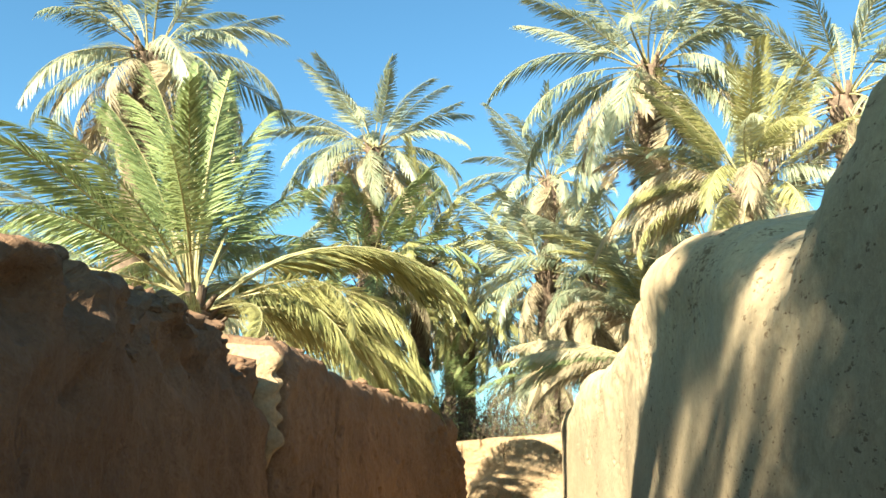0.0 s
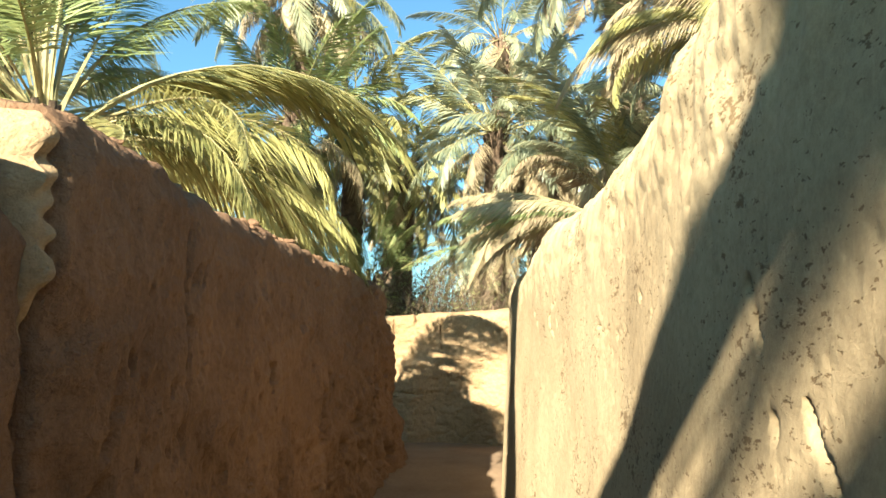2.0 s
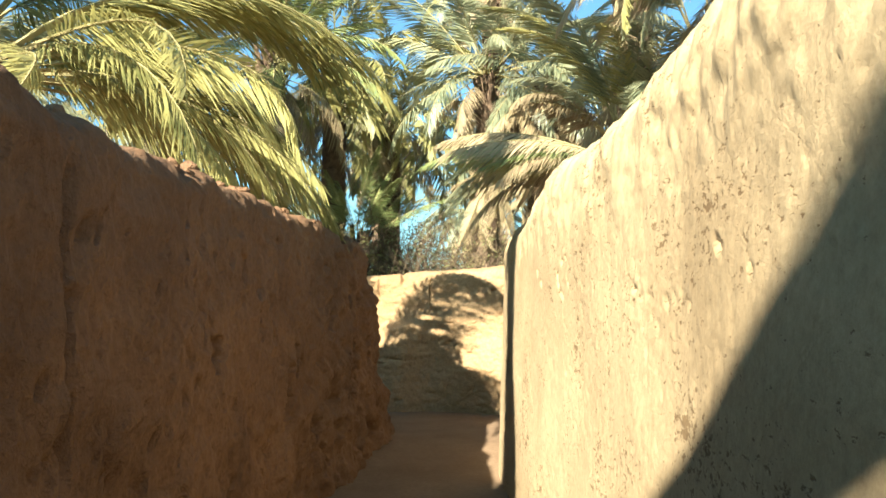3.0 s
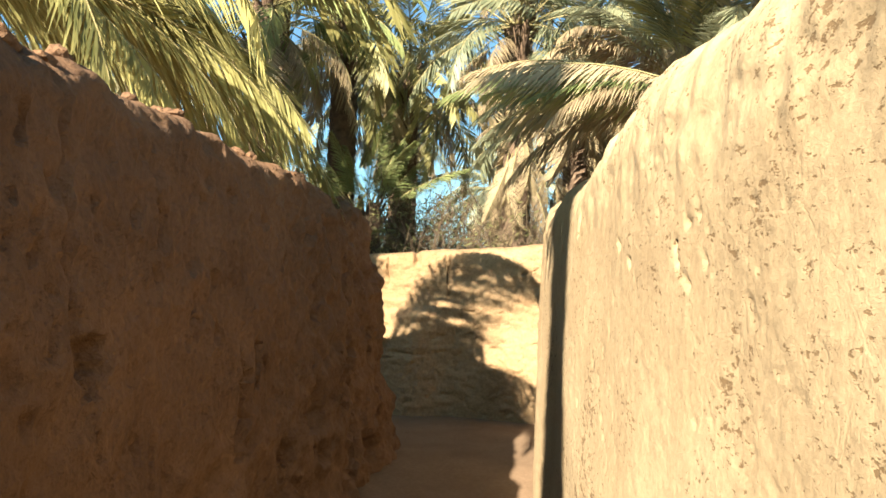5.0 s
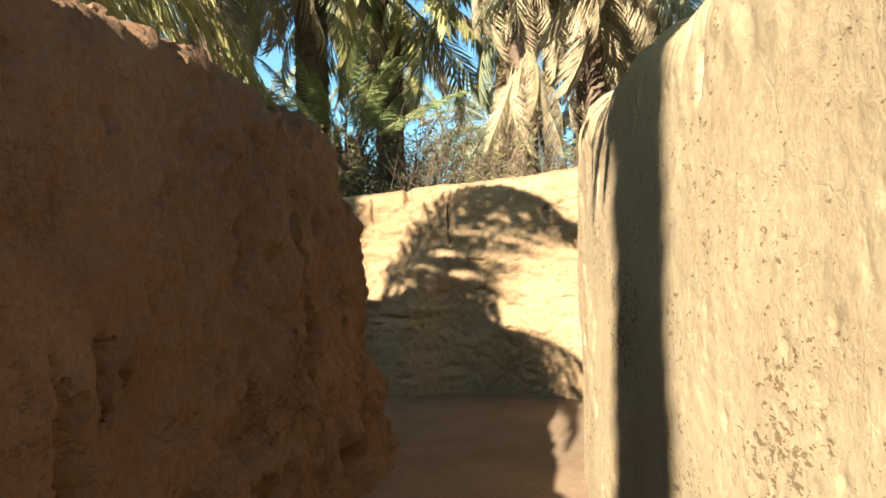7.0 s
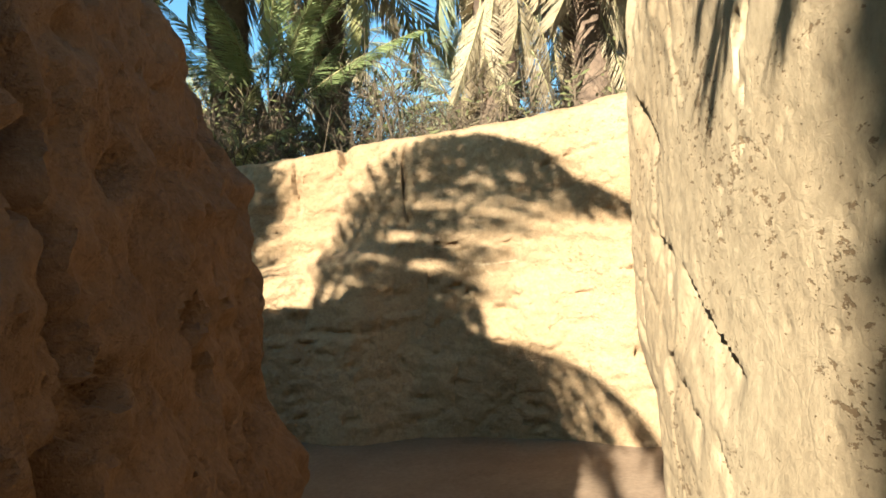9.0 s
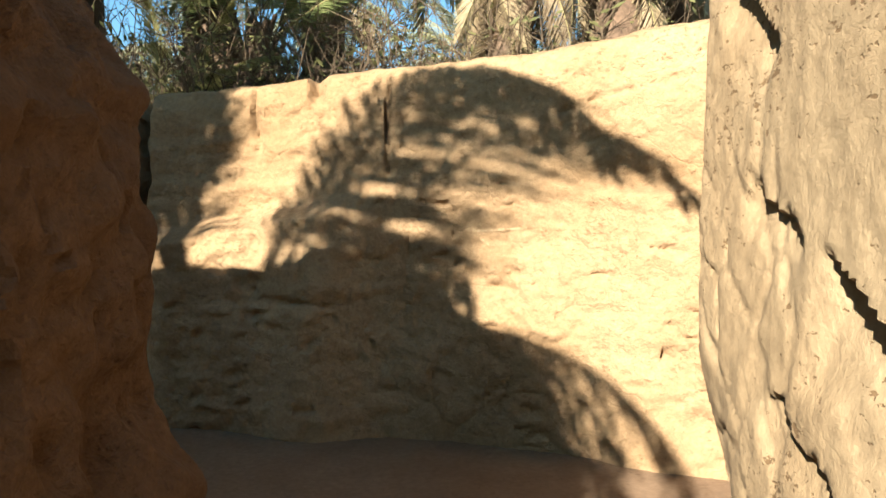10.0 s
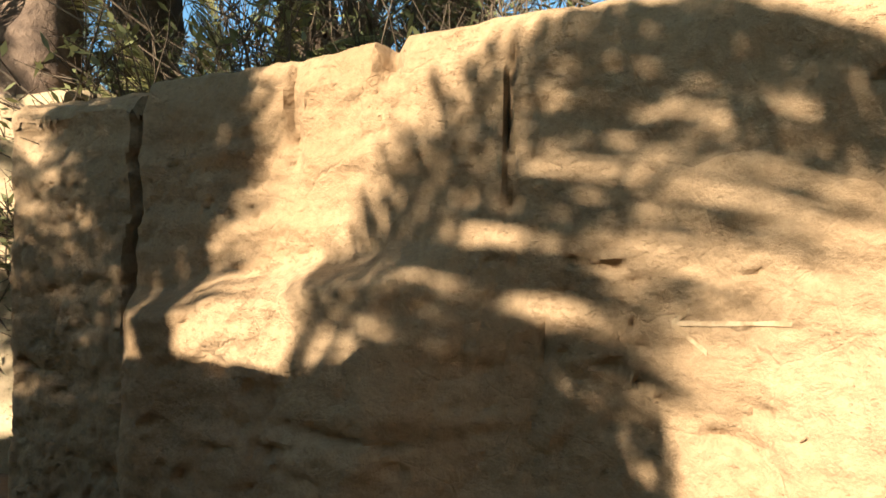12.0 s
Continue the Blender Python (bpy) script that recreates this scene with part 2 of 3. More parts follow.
def crust(u, z, f, depth):
    """Flaking plaster: plates of uneven height with crevices between them."""
    q = Vector((u * f * 1.5 + 0.5 * n3((u, z, 1), 6), z * f * 0.9 + 0.5 * n3((u, z, 8), 6), 2.0))
    dist, spots = noise.voronoi(q)
    plate = noise.noise(spots[0] * 3.7)
    return depth * (0.45 * plate - max(0.0, 1 - (dist[1] - dist[0]) / 0.16) * (0.35 + 0.65 * max(0.0, noise.noise(q * 0.7) + 0.2)))


def flakes(u, z):
    """Steeply slanting plates of plaster of uneven height, with narrow broken crevices between them."""
    a, b = 0.5 * u + 0.87 * z, 0.87 * u - 0.5 * z
    a += 0.05 * n3((u, z, 5), 4)
    b += 0.03 * n3((u, z, 6), 5) + 0.012 * n3((u, z, 9), 15)
    q = Vector((a * 3.6 + 0.5 * n3((u, z, 21), 3), b * 7.0 + 0.8 * n3((u, z, 22), 3), 2.0))
    dist, spots = noise.voronoi(q)
    open_part = max(0.0, min(1.0, 0.1 + 2.4 * noise.noise(q * 0.4) + 0.3 * smooth01(1.5, 1.0, z)))
    plate = noise.noise(spots[0] * 3.7)
    tip = 0.5 + 0.5 * max(-1.0, min(1.0, 2.5 * (q.y - spots[0].y)))
    return open_part * (0.008 * plate + 0.004 * (tip - 0.5) - 0.012 * max(0.0, 1 - (dist[1] - dist[0]) / 0.1)) + 0.002 * n3((u * 2, z, 2), 16)


def scarp(u, z, u0, z0, u1, z1, drop):
    """A broken plaster edge along a line: proud above, stepped back below, easing out again within a hand's breadth."""
    au, az = u1 - u0, z1 - z0
    length = math.hypot(au, az)
    if not (u1 - 0.3 < u < u0 + 0.3 and z1 - 0.3 < z < z0 + 0.3):
        return 0.0
    k = ((u - u0) * au + (z - z0) * az) / length ** 2
    side = ((u - u0) * -az + (z - z0) * au) / length + 0.035 * n3((u, z, u0), 7) + 0.012 * n3((u, z, z0), 22)
    reach = 5 * drop * (1 + 0.5 * n3((u, z, 2), 9))
    if side < 0 or side > reach or k < -0.05 or k > 1.05:
        return 0.0
    return -drop * (1 - side / reach) * max(0.0, min(1.0, 6 * k + 0.3, 6 * (1 - k) + 0.3))


# ---- ground ----
def ground():
    verts, faces = [], []
    xs = [-600, -150, -40, -12] + [-5 + 0.14 * i for i in range(80)] + [8, 14, 40, 150, 600]
    ys = [-600, -150, -40, -12] + [-4 + 0.14 * i for i in range(150)] + [19, 26, 40, 150, 600]
    for y in ys:
        for x in xs:
            z = 0.22 * smooth01(6, 12, y) + 0.03 * n3((x, y, 0), 0.7) + 0.014 * n3((x, y, 2), 3.1) if abs(x) < 30 and abs(y) < 60 else 0.22 * smooth01(6, 12, y)
            verts.append((x, y, z))
    m = len(xs)
    for j in range(len(ys) - 1):
        for i in range(m - 1):
            faces.append((j * m + i, j * m + i + 1, (j + 1) * m + i + 1, (j + 1) * m + i))
    tagged(new("ground", mesh_of("ground", verts, faces, SAND)), "trodden sandy earth path between mud walls", "ground", kind="structure")


ground()

# ---- walls ----
def near_marks(u, z):
    ragged = smooth01(1.62, 1.85, z)
    return (0.09 * n3((u, z, 3), 6) + 0.05 * n3((u, z, 5), 14) - 0.05) * ragged + pocks(u, z, 0.13, 2.2, 0.035, lambda a, b: 0.25 + 0.5 * n3((a, b, 3), 1.5), 1.3, 5)


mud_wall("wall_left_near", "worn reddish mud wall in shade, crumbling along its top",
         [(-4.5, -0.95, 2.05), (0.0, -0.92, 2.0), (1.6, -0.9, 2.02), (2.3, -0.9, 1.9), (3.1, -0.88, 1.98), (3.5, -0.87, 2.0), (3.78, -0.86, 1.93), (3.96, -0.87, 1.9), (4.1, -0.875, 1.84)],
         "y", 1, MUD_LEFT_SHADE, width=0.5, batter=0.1, shoulder=0.06, end_round=(0.1, 0.01), crumble=0.16, rough=1.3, extra=near_marks, gouge=0.04)


# Paler earth than the wall it ends: sunlight put into its colour.
mud_wall("wall_left_broken_end", "crumbling sunlit broken end of a mud wall",
         [(4.05, -0.885, 1.93), (4.09, -0.855, 2.0), (4.16, -0.84, 2.06)],
         "y", 1, MUD_BACK, step=0.012, width=0.6, batter=0.04, shoulder=0.06, end_round=(0.04, 0.02), rough=2.6, crumble=0.05, gouge=0.05,
         extra=lambda u, z: (0.07 * n3((u, z, 2), 7) + 0.05 * n3((u, z, 4), 15)) * smooth01(1.3, 1.6, z) - 0.08 * smooth01(1.6, 1.3, z))

LEFT_GASHES = [(8.13, 1.13, 8.23, 1.05), (8.95, 0.84, 9.04, 0.69), (7.89, 0.88, 7.99, 0.74), (7.25, 1.69, 7.25, 1.56), (9.60, 1.01, 9.51, 0.75), (7.19, 1.88, 7.24, 1.58), (7.68, 1.31, 7.68, 1.24), (6.63, 1.27, 6.68, 1.22), (10.32, 1.04, 10.37, 1.00), (10.16, 0.97, 10.23, 0.93), (10.47, 0.80, 10.49, 0.78), (6.63, 1.36, 6.66, 1.24), (8.60, 0.48, 8.79, 0.30)]


LEFT_HOLES = [(8.09, 1.11, 0.05, 0.09), (8.94, 0.79, 0.1, 0.14), (7.92, 0.95, 0.05, 0.2), (9.0, 0.55, 0.16, 0.1), (7.89, 0.8, 0.07, 0.1), (6.69, 1.22, 0.08, 0.1),
              (9.38, 1.0, 0.03, 0.1), (10.05, 0.35, 0.14, 0.12), (9.76, 1.03, 0.09, 0.1), (9.86, 1.07, 0.12, 0.04), (10.3, 1.16, 0.05, 0.07), (10.36, 1.0, 0.04, 0.07), (8.5, 0.62, 0.1, 0.06)]


def hollows(u, z, holes, depth):
    """Ragged hollows (u, z, half width, half height) broken out of the face."""
    d = 0.0
    for hu, hz, hw, hh in holes:
        if abs(u - hu) < 1.6 * hw and abs(z - hz) < 1.6 * hh:
            r = math.hypot((u - hu) / hw, (z - hz) / hh) + 0.55 * n3((u, z, hu), 0.9 / hw) + 0.45 * n3((u, z, hz), 2.2 / hw)
            d = min(d, -depth * smooth01(1.05, 0.55, r))
    return d


def left_marks(u, z):
    low = smooth01(1.35, 0.8, z)
    pitted = pocks(u, z, 0.11, 2.4, 0.045, lambda a, b: 0.1 + 0.45 * n3((a, b, 3), 1.3) + 0.25 * smooth01(1.3, 0.6, b) + 0.3 * smooth01(8.6, 9.6, a), 1.2, 2)
    worn_end = -0.2 * smooth01(1.5, 2.05, z) * smooth01(10.3, 10.95, u)
    worn_start = -0.07 * smooth01(4.4, 4.15, u) * smooth01(1.65, 1.35, z)
    return (pitted + worn_end + worn_start + hollows(u, z, LEFT_HOLES, 0.09) + 0.03 * low * n3((u, z, 14), 3.2) + gash(u, z, LEFT_GASHES, 0.028, 0.07) + groove(u, z, 9.67, 0.0, 2.2, 0.07, 0.3, 0.16) + 0.05 * n3((u, z, 4), 5.5) * smooth01(8.5, 9.6, u) + 0.03 * n3((u, z, 7), 12) * smooth01(7.5, 9.0, u) + 0.04 * n3((u, z, 9), 4) * smooth01(1.2, 0.4, z) + groove(u, z, 5.2, 0.9, 1.9, 0.03, 0.05)
            + groove(u, z, 6.6, 1.2, 2.1, 0.03, 0.05) + 0.16 * smooth01(1.0, 0.0, z) * smooth01(9.4, 10.6, u))


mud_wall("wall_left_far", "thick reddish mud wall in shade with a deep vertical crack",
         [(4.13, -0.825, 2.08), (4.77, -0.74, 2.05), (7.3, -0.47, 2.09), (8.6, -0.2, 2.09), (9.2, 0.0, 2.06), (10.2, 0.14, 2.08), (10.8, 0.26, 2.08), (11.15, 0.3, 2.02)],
         "y", 1, MUD_LEFT_SHADE, step=0.018, width=0.75, batter=0.1, shoulder=0.12, end_round=(0.05, 0.16), rough=1.3, crumble=0.065, extra=left_marks, gouge=0.04)


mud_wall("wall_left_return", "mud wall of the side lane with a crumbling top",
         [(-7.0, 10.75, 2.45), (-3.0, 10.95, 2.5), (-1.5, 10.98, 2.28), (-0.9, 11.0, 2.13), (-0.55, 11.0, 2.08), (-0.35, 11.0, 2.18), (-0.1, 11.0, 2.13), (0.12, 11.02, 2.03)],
         "x", 1, MUD_LEFT_SHADE, step=0.05, width=0.5, shoulder=0.08, end_round=(0.1, 0.2), crumble=0.07)


RIGHT_SCARPS = [(10.02, 1.2, 9.59, 1.03, 0.035), (10.2, 1.0, 9.85, 0.85, 0.02), (9.75, 0.86, 9.5, 0.7, 0.025), (10.35, 1.35, 10.1, 1.22, 0.02), (10.5, 1.72, 10.25, 1.55, 0.03)]


RIGHT_SCARS = [(6.45, 1.62, 6.38, 1.6), (6.38, 1.6, 6.36, 1.52), (6.36, 1.52, 6.28, 1.5), (6.2, 1.6, 6.16, 1.54), (6.3, 1.65, 6.2, 1.66), (6.95, 1.6, 6.88, 1.57), (7.12, 1.66, 7.06, 1.63), (6.82, 1.53, 6.78, 1.47),
               (5.08, 1.5, 4.98, 1.47), (4.92, 1.47, 4.84, 1.455), (4.8, 1.47, 4.7, 1.45), (4.6, 1.46, 4.52, 1.44), (4.3, 1.58, 4.22, 1.53), (4.08, 1.54, 4.02, 1.46)]
RIGHT_CRACKS = [(7.95, 1.98, 7.98, 1.74), (8.6, 2.05, 8.66, 1.86), (8.66, 1.86, 8.7, 1.55), (8.74, 1.9, 8.78, 1.6), (9.5, 1.8, 9.56, 1.45), (9.56, 1.7, 9.6, 1.4), (3.2, 1.5, 3.05, 1.2), (2.95, 1.3, 2.75, 1.05)]


def scarred(u, z):
    return 0.05 + 0.8 * n3((u, z, 3), 1.6) - 0.1 * smooth01(1.4, 1.1, z) + 0.3 * smooth01(1.3, 1.65, z) * smooth01(7.4, 6.2, u) + 0.08 * smooth01(8.2, 9.5, u)


def right_marks(u, z):
    d = pocks(u, z, 0.05, 4.5, 0.006, scarred, 0.9, 1)
    d += gash(u, z, RIGHT_SCARS, 0.01, 0.022) + gash(u, z, RIGHT_CRACKS, 0.011, 0.03)
    d -= 0.14 * smooth01(10.3, 10.65, u) * smooth01(1.1, 0.4, z)
    d += (0.02 * n3((u, z, 11), 5) + 0.012 * n3((u, z, 12), 14)) * smooth01(1.6, 2.0, z)
    for u0, z0, u1, z1, drop in RIGHT_SCARPS:
        d += scarp(u, z, u0, z0, u1, z1, drop)
    if u > 9.5:
        d += 0.75 * flakes(u, z) * smooth01(9.5, 10.1, u) + 0.003 * n3((u, z, 3), 19) * smooth01(9.6, 10.3, u)
    return d


mud_wall("wall_right", "sunlit tan mud wall, pitted and cracked, with straw flecks",
         [(-3.0, 0.62, 2.2), (0.0, 0.58, 2.2), (1.2, 0.64, 2.15), (1.7, 0.68, 2.0), (2.5, 0.75, 2.17), (3.0, 0.79, 2.27), (3.6, 0.86, 2.3), (4.6, 1.0, 2.22),
          (5.4, 1.07, 2.18), (6.2, 1.12, 2.17), (7.2, 1.17, 2.18), (7.7, 1.2, 2.12), (9.3, 1.36, 2.08), (10.3, 1.5, 2.18), (10.74, 1.56, 2.1)],
         "y", -1, MUD, step=0.0115, width=0.8, batter=0.05, shoulder=0.21, end_round=(0.1, 0.12), rough=0.15, crumble=0.085, extra=right_marks, gouge=0.0, lump=0.25)


BACK_GASHES = [(1.00, 1.32, 0.96, 1.18), (1.09, 1.30, 1.22, 1.28), (1.26, 1.26, 1.26, 1.14), (1.26, 1.14, 1.28, 1.01), (1.28, 1.01, 1.30, 0.86), (1.10, 1.22, 1.11, 1.07), (2.04, 0.78, 2.02, 0.63), (2.05, 0.78, 2.12, 0.75), (1.97, 0.99, 2.02, 0.99), (1.38, 1.28, 1.50, 1.28), (1.61, 0.85, 1.63, 0.88), (1.69, 1.67, 1.82, 1.73), (1.60, 0.87, 1.62, 0.89), (1.17, 1.05, 1.22, 1.05), (1.09, 1.22, 1.10, 1.11)]


BACK_CRACKS = [(2.04, 0.82, 2.08, 0.76), (2.08, 0.76, 2.02, 0.66), (2.08, 0.76, 2.35, 0.74), (1.62, 1.64, 1.85, 1.73), (1.85, 1.73, 2.1, 1.79),
               (1.9, 1.12, 2.1, 1.1), (1.5, 0.98, 1.66, 1.0), (0.4, 0.85, 0.75, 0.82), (0.1, 0.75, 0.4, 0.78), (-0.45, 0.75, -0.5, 0.4)]


def back_marks(u, z):
    d = gash(u, z, BACK_GASHES, 0.009, 0.03) + 0.012 * n3((u * 1.4, 0, z * 8), 1.0) + 0.014 * n3((u * 3, 4, z * 15), 1.0) * smooth01(1.5, 0.7, u) + crust(u, z, 2.6, 0.022) * smooth01(1.5, 1.1, z) + 0.006 * n3((u, z, 3), 24) + groove(u, z, 0.96, 1.37, 1.84, 0.01, 0.09, 0.022) + groove(u, z, 0.65, 1.72, 2.0, 0.05, 0.1, 0.01)
    d += groove(u, z, 0.36, 1.5, 1.9, 0.03, 0.04)
    d += groove(u, z, 1.08, 1.0, 1.2, 0.02, 0.04)
    d += groove(u, z, -0.27, -0.2, 2.2, 0.06, 0.25, 0.05) - 0.12 * smooth01(-0.2, -0.34, u)
    d += 0.02 * n3((u, z, 2), 5) * smooth01(0.6, -0.1, u)
    lip = 1.17 + 0.17 * u + 0.025 * n3((u, 0, 0), 5) + 0.012 * n3((u, 0, 4), 17)
    d += 0.19 * smooth01(lip + 0.035, lip - 0.06, z) * smooth01(1.02, 0.5, u) * smooth01(-0.3, -0.13, u) + 0.09 * smooth01(1.36, 1.31, z) * smooth01(1.7, 2.0, u)
    d += pocks(u, z, 0.055, 3.0, 0.013, lambda a, b: 0.35 + 0.7 * n3((a, b, 6), 2.0) + 0.2 * smooth01(1.4, 0.2, a), 0.15, 7)
    d += pocks(u, z, 0.12, 3.5, 0.03, lambda a, b: 0.2 + 0.5 * n3((a, b, 2), 1.4) * smooth01(0.9, 0.2, b), 0.1, 8) * smooth01(1.15, 0.95, z)
    d += gash(u, z, BACK_CRACKS, 0.011, 0.035)
    return d


mud_wall("wall_back", "sunlit mud wall closing the lane, ledged and cracked",
         [(-1.0, 13.62, 1.82), (-0.3, 13.32, 1.86), (0.1, 13.13, 1.84), (0.65, 12.86, 1.87), (1.26, 12.6, 1.92), (2.1, 12.12, 2.0), (2.6, 11.9, 2.02), (5.0, 10.9, 2.05)],
         "x", -1, MUD_BACK, step=0.014, width=0.55, batter=0.06, shoulder=0.09, end_round=(0.12, 0.1), rough=0.8, crumble=0.03, extra=back_marks, gouge=0.025)
mud_wall("wall_side_lane", "dappled mud wall of the side lane",
         [(-7.0, 15.4, 2.0), (-3.0, 14.6, 2.0), (-1.0, 14.3, 1.95)],
         "x", -1, MUD, step=0.06, width=0.5, shoulder=0.1, crumble=0.05)


# ---- palms ----
def frond_mesh(name, mat, length, droop, pairs=44, blade=0.42, sag=0.25, lift=0.5, seed=1, twist=0.0):
    """A feather leaf along +x from the origin, arching down by droop degrees; blades stand in two ranks off a tapered midrib."""
    rng = random.Random(seed)
    verts, faces = [], []
    segs = 12
    pts, dirs = [Vector((0, 0, 0))], []
    for i in range(segs):
        a = -radians(droop) * ((i + 0.5) / segs) ** 1.4
        b = radians(twist) * (i / segs)
        d = Vector((math.cos(a) * math.cos(b), math.cos(a) * math.sin(b), math.sin(a)))
        dirs.append(d)
        pts.append(pts[-1] + d * (length / segs))
    dirs.append(dirs[-1])
    for i, p in enumerate(pts):
        w = 0.022 * length / 3 * (1 - 0.85 * i / segs) * (1.8 if i == 0 else 1)
        side = Vector((0, 1, 0))
        up = dirs[i].cross(side) * -1
        for q in (side * w, up * w * 0.8, side * -w, up * -w * 0.8):
            verts.append(p + q)
    for i in range(segs):
        for k in range(4):
            a, b = i * 4 + k, i * 4 + (k + 1) % 4
            faces.append((a, b, b + 4, a + 4))
    rib_faces = len(faces)
    for i in range(pairs):
        t = 0.26 + 0.74 * (i + rng.random() * 0.5) / pairs
        f = min(t * segs, segs - 1e-4)
        k = int(f)
        p = pts[k].lerp(pts[k + 1], f - k)
        fwd = dirs[k]
        size = blade * length / 3 * (math.sin(math.pi * min(1.0, 0.2 + 0.72 * t)) ** 0.7) * rng.uniform(0.82, 1.1)
        for s in (1, -1):
            if rng.random() < 0.05:
                continue
            side = Vector((0, s, 0))
            up = fwd.cross(Vector((0, 1, 0))) * -1
            ang = radians(62 - 38 * t + rng.uniform(-9, 9))
            d = fwd * math.cos(ang) + (side * math.cos(lift) + up * math.sin(lift + rng.uniform(-0.25, 0.25))) * math.sin(ang)
            w = fwd.cross(d).cross(d).normalized() * (0.0082 if pairs > 70 else 0.013) * length / 3 * rng.uniform(0.8, 1.3)
            down = Vector((0, 0, -1)) * size
            m1 = p + d * size * 0.5 + down * sag * 0.22
            tip = p + d * size * 0.95 + down * sag * rng.uniform(0.6, 1.2)
            a = len(verts)
            verts += [p + w * 0.5, p - w * 0.5, m1 - w, m1 + w, tip]
            faces += [(a, a + 1, a + 2, a + 3), (a + 3, a + 2, a + 4)]
    me = mesh_of(name, verts, faces, mat, smooth=False)
    me.materials.append(RACHIS)
    me.polygons.foreach_set("material_index", [1 if i < rib_faces else 0 for i in range(len(faces))])
    return me


def trunk_mesh(pts, r0, r1, seed=0, stubs=True):
    """A palm trunk along the points, ringed with cut leaf bases."""
    rng = random.Random(seed)
    verts, faces = [], []
    total = sum((b - a).length for a, b in zip(pts, pts[1:]))
    n = max(6, int(total / 0.07))
    ring = 10
    for i in range(n + 1):
        t = i / n * (len(pts) - 1)
        k = min(int(t), len(pts) - 2)
        p = pts[k].lerp(pts[k + 1], t - k)
        r = r0 + (r1 - r0) * i / n
        for j in range(ring):
            a = 2 * math.pi * (j + 0.5 * (i % 2)) / ring
            rr = r * (1 + (0.13 if (i + j) % 2 else -0.07) + rng.uniform(-0.05, 0.05))
            verts.append(p + Vector((rr * math.cos(a), rr * math.sin(a), 0)))
    for i in range(n):
        for j in range(ring):
            a, b = i * ring + j, i * ring + (j + 1) % ring
            faces.append((a, b, b + ring, a + ring))
    faces.append(tuple(n * ring + j for j in range(ring)))
    if stubs:
        for s in range(40):
            t = 1 - 0.25 * rng.random() ** 1.3
            t2 = t * (len(pts) - 1)
            k = min(int(t2), len(pts) - 2)
            p = pts[k].lerp(pts[k + 1], t2 - k)
            a = rng.uniform(0, 6.28)
            o = Vector((math.cos(a), math.sin(a), 0))
            q = Vector((-math.sin(a), math.cos(a), 0)) * 0.05
            b0 = p + o * r1 * 0.8
            e = b0 + o * rng.uniform(0.1, 0.22) + Vector((0, 0, rng.uniform(0.1, 0.3)))
            c = len(verts)
            verts += [b0 + q, b0 - q, b0 - Vector((0, 0, 0.06)), e + q * 0.6, e - q * 0.6, e - Vector((0, 0, 0.03))]
            faces += [(c, c + 1, c + 4, c + 3), (c + 1, c + 2, c + 5, c + 4), (c + 2, c, c + 3, c + 5), (c + 3, c + 4, c + 5)]
    return mesh_of("trunk", verts, faces, BARK)


FRONDS = {}


def frond_kind(mat, droop, seed, near):
    key = (mat.name, droop, seed, near)
    if key not in FRONDS:
        FRONDS[key] = frond_mesh("frond", mat, 3.0, droop, 116 if near else 66, 0.5 if near else 0.55, 0.5 if mat is DRY else 0.28, 0.45, seed,
                                 twist=(seed % 3 - 1) * 12)
    return FRONDS[key]


def frond_at(palm, me, az, el, scale, roll=0.0, lift=0.0, label=""):
    ob = part("frond", me, palm, label)
    a = radians(az)
    ob.matrix_basis = (Matrix.Translation((0.1 * math.cos(a), 0.1 * math.sin(a), lift)) @ Matrix.Rotation(a, 4, "Z")
                       @ Matrix.Rotation(-radians(el), 4, "Y") @ Matrix.Rotation(radians(roll), 4, "X") @ Matrix.Diagonal((scale, scale, scale, 1)))
    return ob


